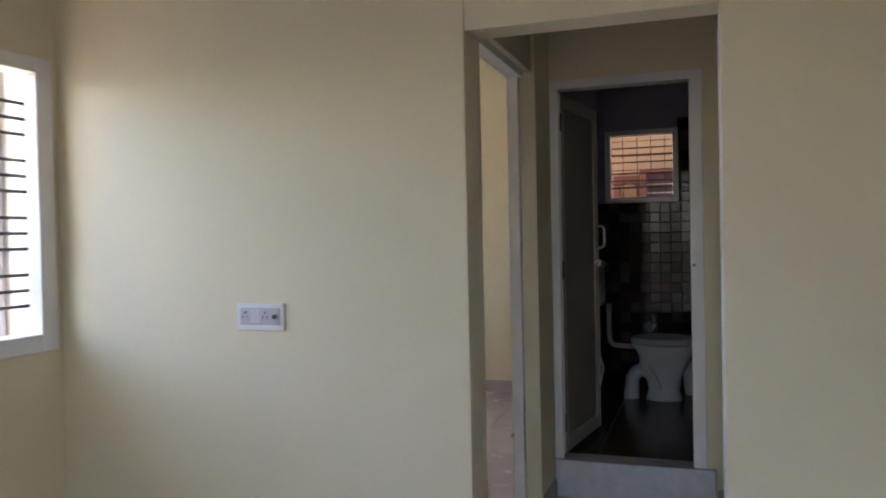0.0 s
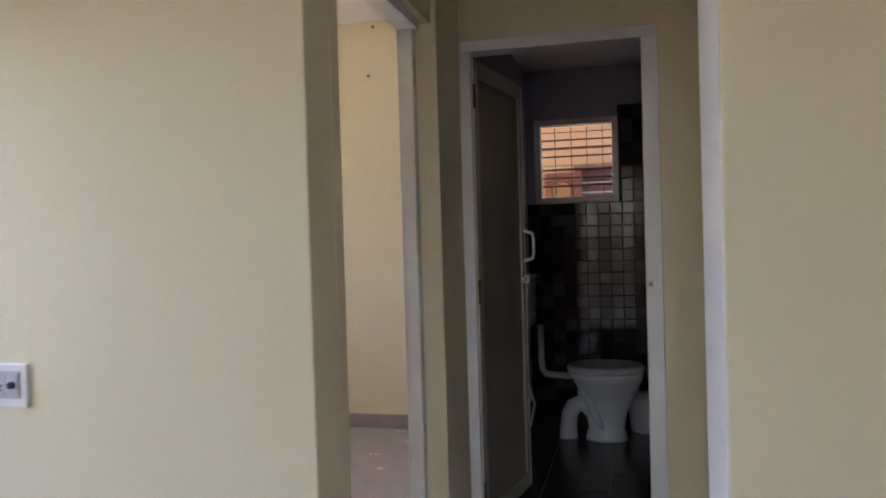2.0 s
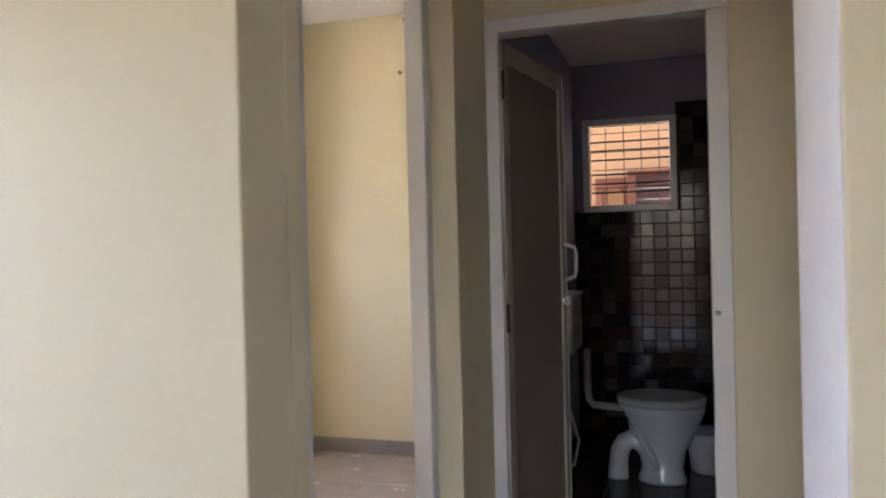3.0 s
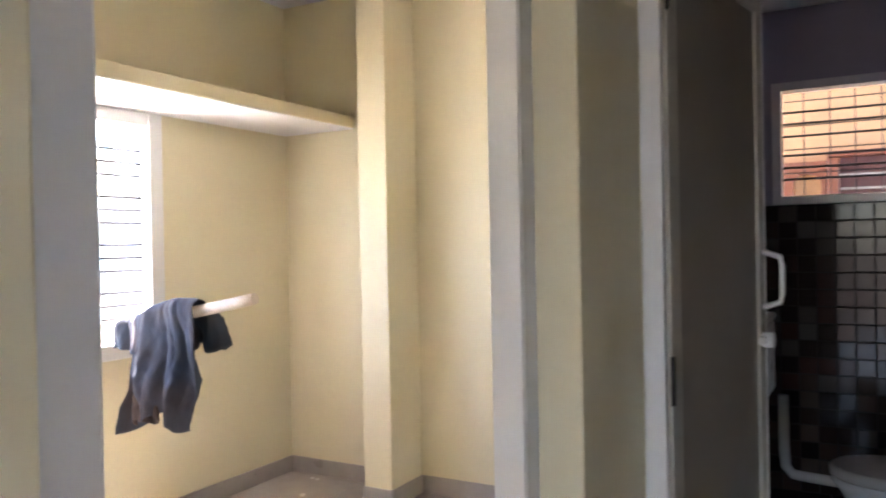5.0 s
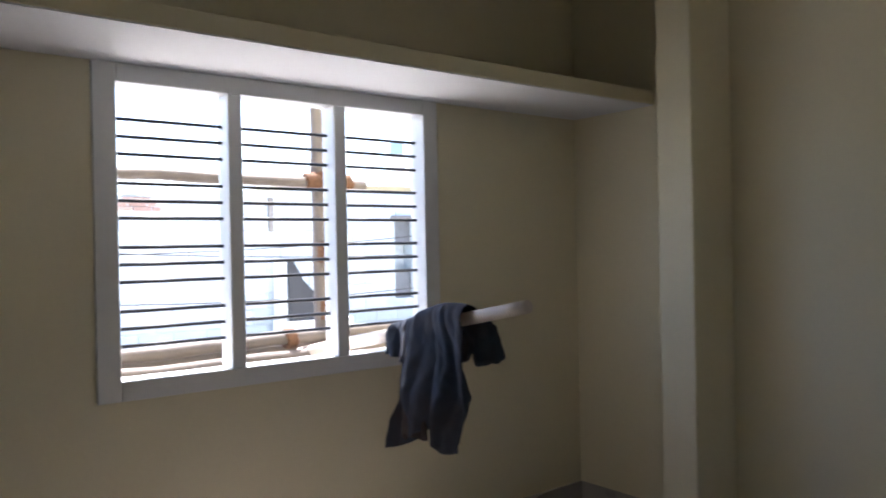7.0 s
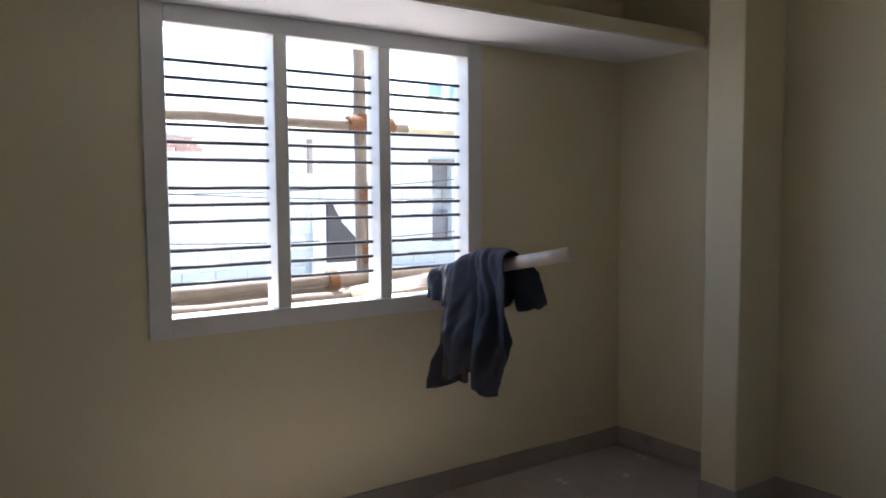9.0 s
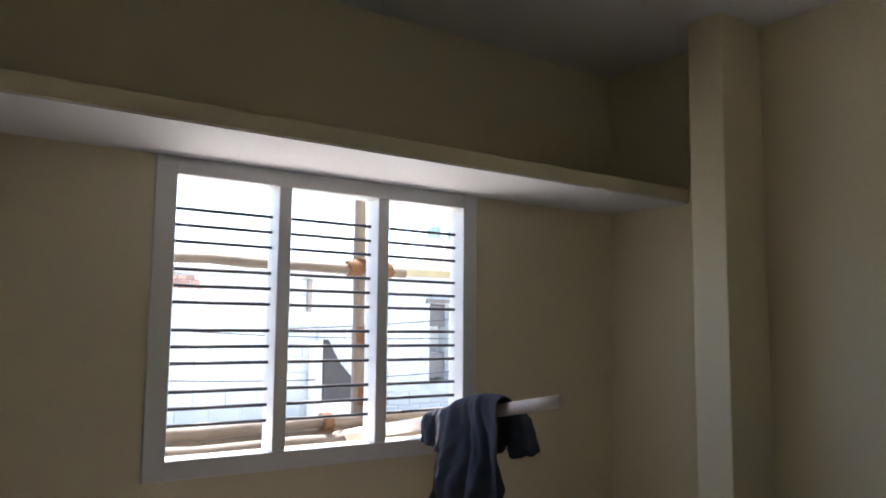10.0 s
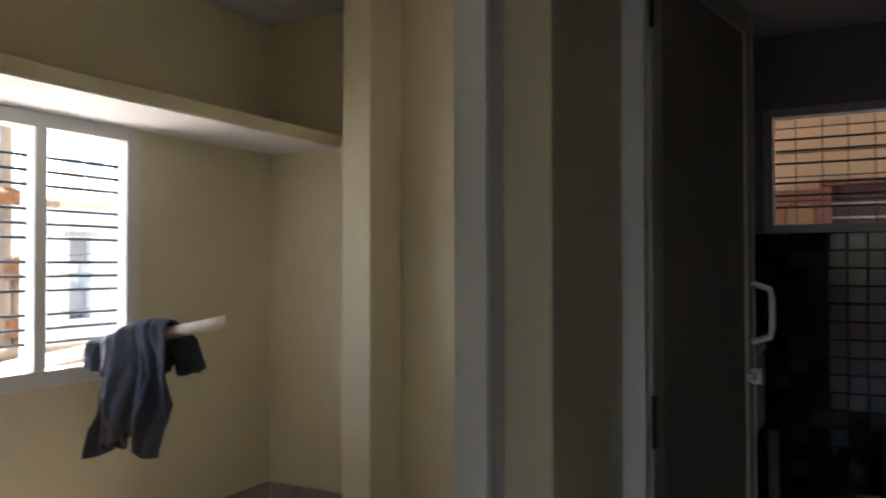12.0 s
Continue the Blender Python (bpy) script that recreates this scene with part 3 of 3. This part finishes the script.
for y in (8.13, 8.57):
    tk = tagged(empty("water_tank", -11, y, 2.42), "blue grey plastic rooftop water tank on a stand", "water tank", group="water tanks")
    boxes("stand", EXTWHITE, tk, (-0.12, 0.12, -0.12, 0.12, 0.0, 0.66), bevel=0.01)
    bm = bmesh.new()
    add_loft(bm, [oval(0, 0, z, r, r, 20) for z, r in ((0.661, 0.12), (0.67, 0.125), (0.84, 0.125), (0.88, 0.10), (0.9, 0.05), (0.92, 0.05))])
    mesh("tank", bm, TANK, tk, smooth=True)
stair = tagged(empty("stair", -8.5, 4.77, 0.2), "outside stair with a dark cheek wall against the pale house", "stair")
boxes("base", EXTWHITE, stair, (-0.45, 0.01, -0.02, 0.9, 0.0, 0.36), bevel=0.01)
bm = bmesh.new()
add_loft(bm, [[(x, y, z) for y, z in ((0.0, 0.361), (0.0, 1.13), (0.05, 1.13), (0.20, 0.86), (0.43, 0.62), (0.43, 0.361))] for x in (-0.06, 0.0)])
# sloping side, much darker than the base and the steps
mesh("cheek_wall", bm, DARKGREY, stair)
for k in range(5):
    boxes("step", EXTWHITE, stair, (-0.45, -0.062, 0.0, 0.42 - 0.085 * k, 0.361 + 0.15 * k, 0.361 + 0.15 * (k + 1)), bevel=0.008)
# terrace slab added below view to bounce sun up into the bedroom
terrace = tagged(empty("terrace", -4.3, 0, -3.2), "sunlit limewashed terrace slab added below view to bounce light indoors", "terrace")
boxes("roof", EXTWHITE, terrace, (-4.68, 0, -0.6, 9, 0, 3.40))
boxes("kerb", CONCRETE, terrace, (-0.12, 0.03, -0.6, 9, 3.402, 3.50), bevel=0.01)
for k, (a, b) in enumerate((((-8.97, -3, 2.0), (-10.0, 9, 1.35)), ((-8.97, -3, 1.6), (-10.0, 9, 1.75)), ((-8.97, -2, 1.3), (-10.0, 9, 0.9)))):
    bm = bmesh.new()
    add_tube(bm, [Vector(a).lerp(Vector(b), i / 12) + Vector((0.9 * math.sin(math.pi * i / 12) ** 0.5, 0, -0.25 * math.sin(math.pi * i / 12))) for i in range(13)], 0.007, 6)
    tagged(mesh("overhead_cable", bm, CABLE, smooth=True), "thin black cable strung between the houses", "cable", group="overhead cables")
tagged(tube("drainpipe", GREYP, None, [(-2.2, -0.06, -3.2), (-2.2, -0.06, 3.0)], 0.045), "grey plastic drainpipe on the outer wall", "pipe")

# peach neighbour seen through the bathroom window
n2 = tagged(empty("house", 0, 5.6, -3.2), "peach painted house with brown woodwork and shutters", "house", group="neighbouring houses")
boxes("wall", PEACH, n2, (-1.4, 8, 0, 4, 0, 8.5))
boxes("roof", CONCRETE, n2, (-1.6, 8.2, -0.3, 4.2, 8.5, 8.65))
boxes("window_frame", BROWN, n2, (0.165, 1.1, -0.10, 0.0, 5.155, 5.19), (0.165, 0.235, -0.08, 0, 4.3, 5.154), (1.03, 1.1, -0.08, 0, 4.3, 5.154), bevel=0.008)
boxes("shutter", MAROON, n2, (0.236, 1.029, -0.04, 0, 4.3, 5.154))
for z in (4.87, 4.94, 5.03):
    boxes("window_bar", CONCRETE, n2, (0.236, 1.029, -0.06, -0.045, z, z + 0.014))
bm = bmesh.new()
outer = [(-0.10, 4.3), (-0.10, 5.135), (0.16, 5.135), (0.16, 4.3)]
arc = [(0.045 + 0.085 * math.cos(math.pi * k / 12), 4.985 + 0.07 * math.sin(math.pi * k / 12)) for k in range(13)]
inner = [(0.13, 4.3)] + arc + [(-0.04, 4.3)]
ring = outer + inner
for y in (-0.06, 0.0):
    vs = [bm.verts.new((x, y, z)) for x, z in ring]
    bm.faces.new(vs)
lo, hi = [v for v in bm.verts][:len(ring)], [v for v in bm.verts][len(ring):]
for k in range(len(ring)):
    bm.faces.new((lo[k], lo[(k + 1) % len(ring)], hi[(k + 1) % len(ring)], hi[k]))
mesh("arch", bm, BROWN, n2)


# ---- floors and tiles ----
def tile_mesh(name, w, h, d, material, bevel=0.0015):
    bm = bmesh.new()
    add_box(bm, 0, w, 0, h, -d, 0)
    if bevel:
        bmesh.ops.bevel(bm, geom=[e for e in bm.edges if all(abs(v.co.z) < 1e-6 for v in e.verts)], offset=bevel, segments=1, affect="EDGES")
    bmesh.ops.recalc_face_normals(bm, faces=bm.faces)
    me = bpy.data.meshes.new(name)
    bm.to_mesh(me)
    bm.free()
    me.materials.append(material)
    return me


def pave(name, label, x0, x1, y0, y1, z, size, material, gap=0.0025):
    """A floor slab with tiles laid on it as separate pieces."""
    slab = structure(boxes(name, GROUT, None, (x0, x1, y0, y1, z - 0.12, z - 0.0015)), label, "floor")
    nx, ny = max(1, round((x1 - x0) / size)), max(1, round((y1 - y0) / size))
    sx, sy = (x1 - x0) / nx, (y1 - y0) / ny
    me = tile_mesh("tile", sx - gap, sy - gap, 0.008, material)
    for i in range(nx):
        for j in range(ny):
            ob = new("tile", me)
            ob.parent = slab
            ob.location = (x0 + i * sx + gap / 2, y0 + j * sy + gap / 2, z + random.uniform(-0.0003, 0.0003))
    return slab


pave("floor_bedroom", "taupe grey vitrified floor tiles", BW, -0.105, 0.151, BN, 0.0, 0.6, BEDFLOOR)
pave("floor_hall", "pinkish grey vitrified floor tiles", HW, HE, HS, -0.001, HF, 0.6, FLOOR)
pave("floor_passage", "pinkish grey vitrified floor tiles", 0.002, 1.5, 0.0, PY, HF, 0.6, FLOOR)
pave("floor_bathroom", "dark brown glossy bathroom floor tiles", -0.1, BX1, 1.602, BY, BF, 0.3, BROWNFLOOR)

# skirting, tile by tile
skirt = structure(empty("baseboard"), "grey tiled skirting along the bedroom walls", "skirting")


def skirting(ax, fixed, a, b, into, height=0.1, z=0.0):
    n = max(1, round((b - a) / 0.6))
    s = (b - a) / n
    for k in range(n):
        lo, hi = a + k * s + 0.001, a + (k + 1) * s - 0.001
        d = (lo, hi, min(fixed, fixed + into), max(fixed, fixed + into), z, z + height) if ax == "x" else (min(fixed, fixed + into), max(fixed, fixed + into), lo, hi, z, z + height)
        boxes("skirting_tile", SKIRT, skirt, d, bevel=0.002)


skirting("y", BW, 0.152, BN, 0.01)
skirting("x", BN, BW + 0.011, -2.064, -0.01)
skirting("x", 3.418, -2.07, -1.872, -0.01)
skirting("y", -1.879, 3.4185, BN, 0.01)
skirting("x", BN, -1.868, -0.22, -0.01)
skirting("x", 0.0, HW, -0.001, -0.01, z=HF)
skirting("x", 0.0, OP + 0.001, HE, -0.01, z=HF)
skirting("y", 0.02, D1 + 0.01, 1.45, 0.01, z=HF)
skirting("x", PY, 0.85, 1.5, -0.01, z=HF)

# bathroom wall tiles: dark mosaic below, brown and grey above
S = 0.0877
boxes("grout_bed", BLACKG, wall_bath, (-0.099, 0.5865, BY - 0.004, BY - 0.0005, BF, 1.606), (0.5865, BX1 - 0.001, BY - 0.004, BY - 0.0005, BF, 2.325))
low_me, mid_me = tile_mesh("mosaic_tile", S - 0.004, S - 0.004, 0.006, DARKTILE, 0.003), tile_mesh("mosaic_tile", S - 0.004, S - 0.004, 0.006, MIDTILE, 0.003)
for i in range(11):
    for j in range(25):
        x, z = BX1 - (i + 1) * S, BF + j * S
        if z + S > 2.33 or (x < 0.588 and z + S > 1.61) or x < -0.11:
            continue
        ob = new("mosaic_tile", mid_me if z > 0.62 else low_me)
        ob.parent = wall_bath
        ob.location = (x + 0.002, BY - 0.006 + random.uniform(-0.0004, 0.0004), z + 0.002)
        ob.rotation_euler = (radians(90 + random.uniform(-0.45, 0.45)), 0, radians(random.uniform(-0.3, 0.3)))
big_me = tile_mesh("wall_tile", 0.296, 0.446, 0.006, GREYTILE, 0.002)
dk_me = tile_mesh("mosaic_tile", 0.096, 0.096, 0.006, DARKTILE, 0.003)
for i in range(9):
    for j in range(4):
        ob = new("wall_tile", big_me)
        ob.parent = wall_bath_e
        ob.location = (BX1 - 0.006, BY - 0.002 - i * 0.3, 0.62 + j * 0.45)
        ob.rotation_euler = (radians(90), 0, radians(-90))
for i in range(24):
    for j in range(5):
        ob = new("mosaic_tile", dk_me)
        ob.parent = wall_bath_e
        ob.location = (BX1 - 0.006, BY - 0.002 - i * 0.1, BF + j * 0.1)
        ob.rotation_euler = (radians(90), 0, radians(-90))

# blocks of the neighbouring houses
blk = bpy.data.meshes.new("block")
bm = bmesh.new()
add_box(bm, 0, 0.02, 0, 0.385, 0, 0.185)
bmesh.ops.bevel(bm, geom=[e for e in bm.edges if all(v.co.x > 0.01 for v in e.verts)], offset=0.008, segments=1, affect="EDGES")
bmesh.ops.recalc_face_normals(bm, faces=bm.faces)
bm.to_mesh(blk)
bm.free()
blk.materials.append(BLOCK)
for par, y0, cols, z0, skip in ((house, 1.5, 10, 2.7, None), (house2, 0.0, 9, 2.9, (1.78, 2.16, 3.84, 5.08))):
    for j in range(13):
        for i in range(cols):
            y, z = y0 + i * 0.4 + (0.2 if j % 2 else 0), z0 + j * 0.2
            if skip and y + 0.385 > skip[0] and y < skip[1] and z + 0.185 > skip[2] and z < skip[3]:
                continue
            ob = new("block", blk)
            ob.parent = par
            ob.location = (-0.018 + random.uniform(-0.003, 0.005), y + 0.007 + random.uniform(-0.004, 0.004), z + 0.007)

# worn patch of bare brick near the top of the block house
brick_me = tile_mesh("brick", 0.10, 0.05, 0.03, BRICK, 0.004)
for j in range(3):
    for i in range(5 - j):
        ob = new("brick", brick_me)
        ob.parent = house
        ob.location = (0.022 + random.uniform(-0.004, 0.004), 2.86 + i * 0.108 + j * 0.05 + random.uniform(-0.006, 0.006), 5.12 + j * 0.056)
        ob.rotation_euler = (radians(90), 0, radians(90))
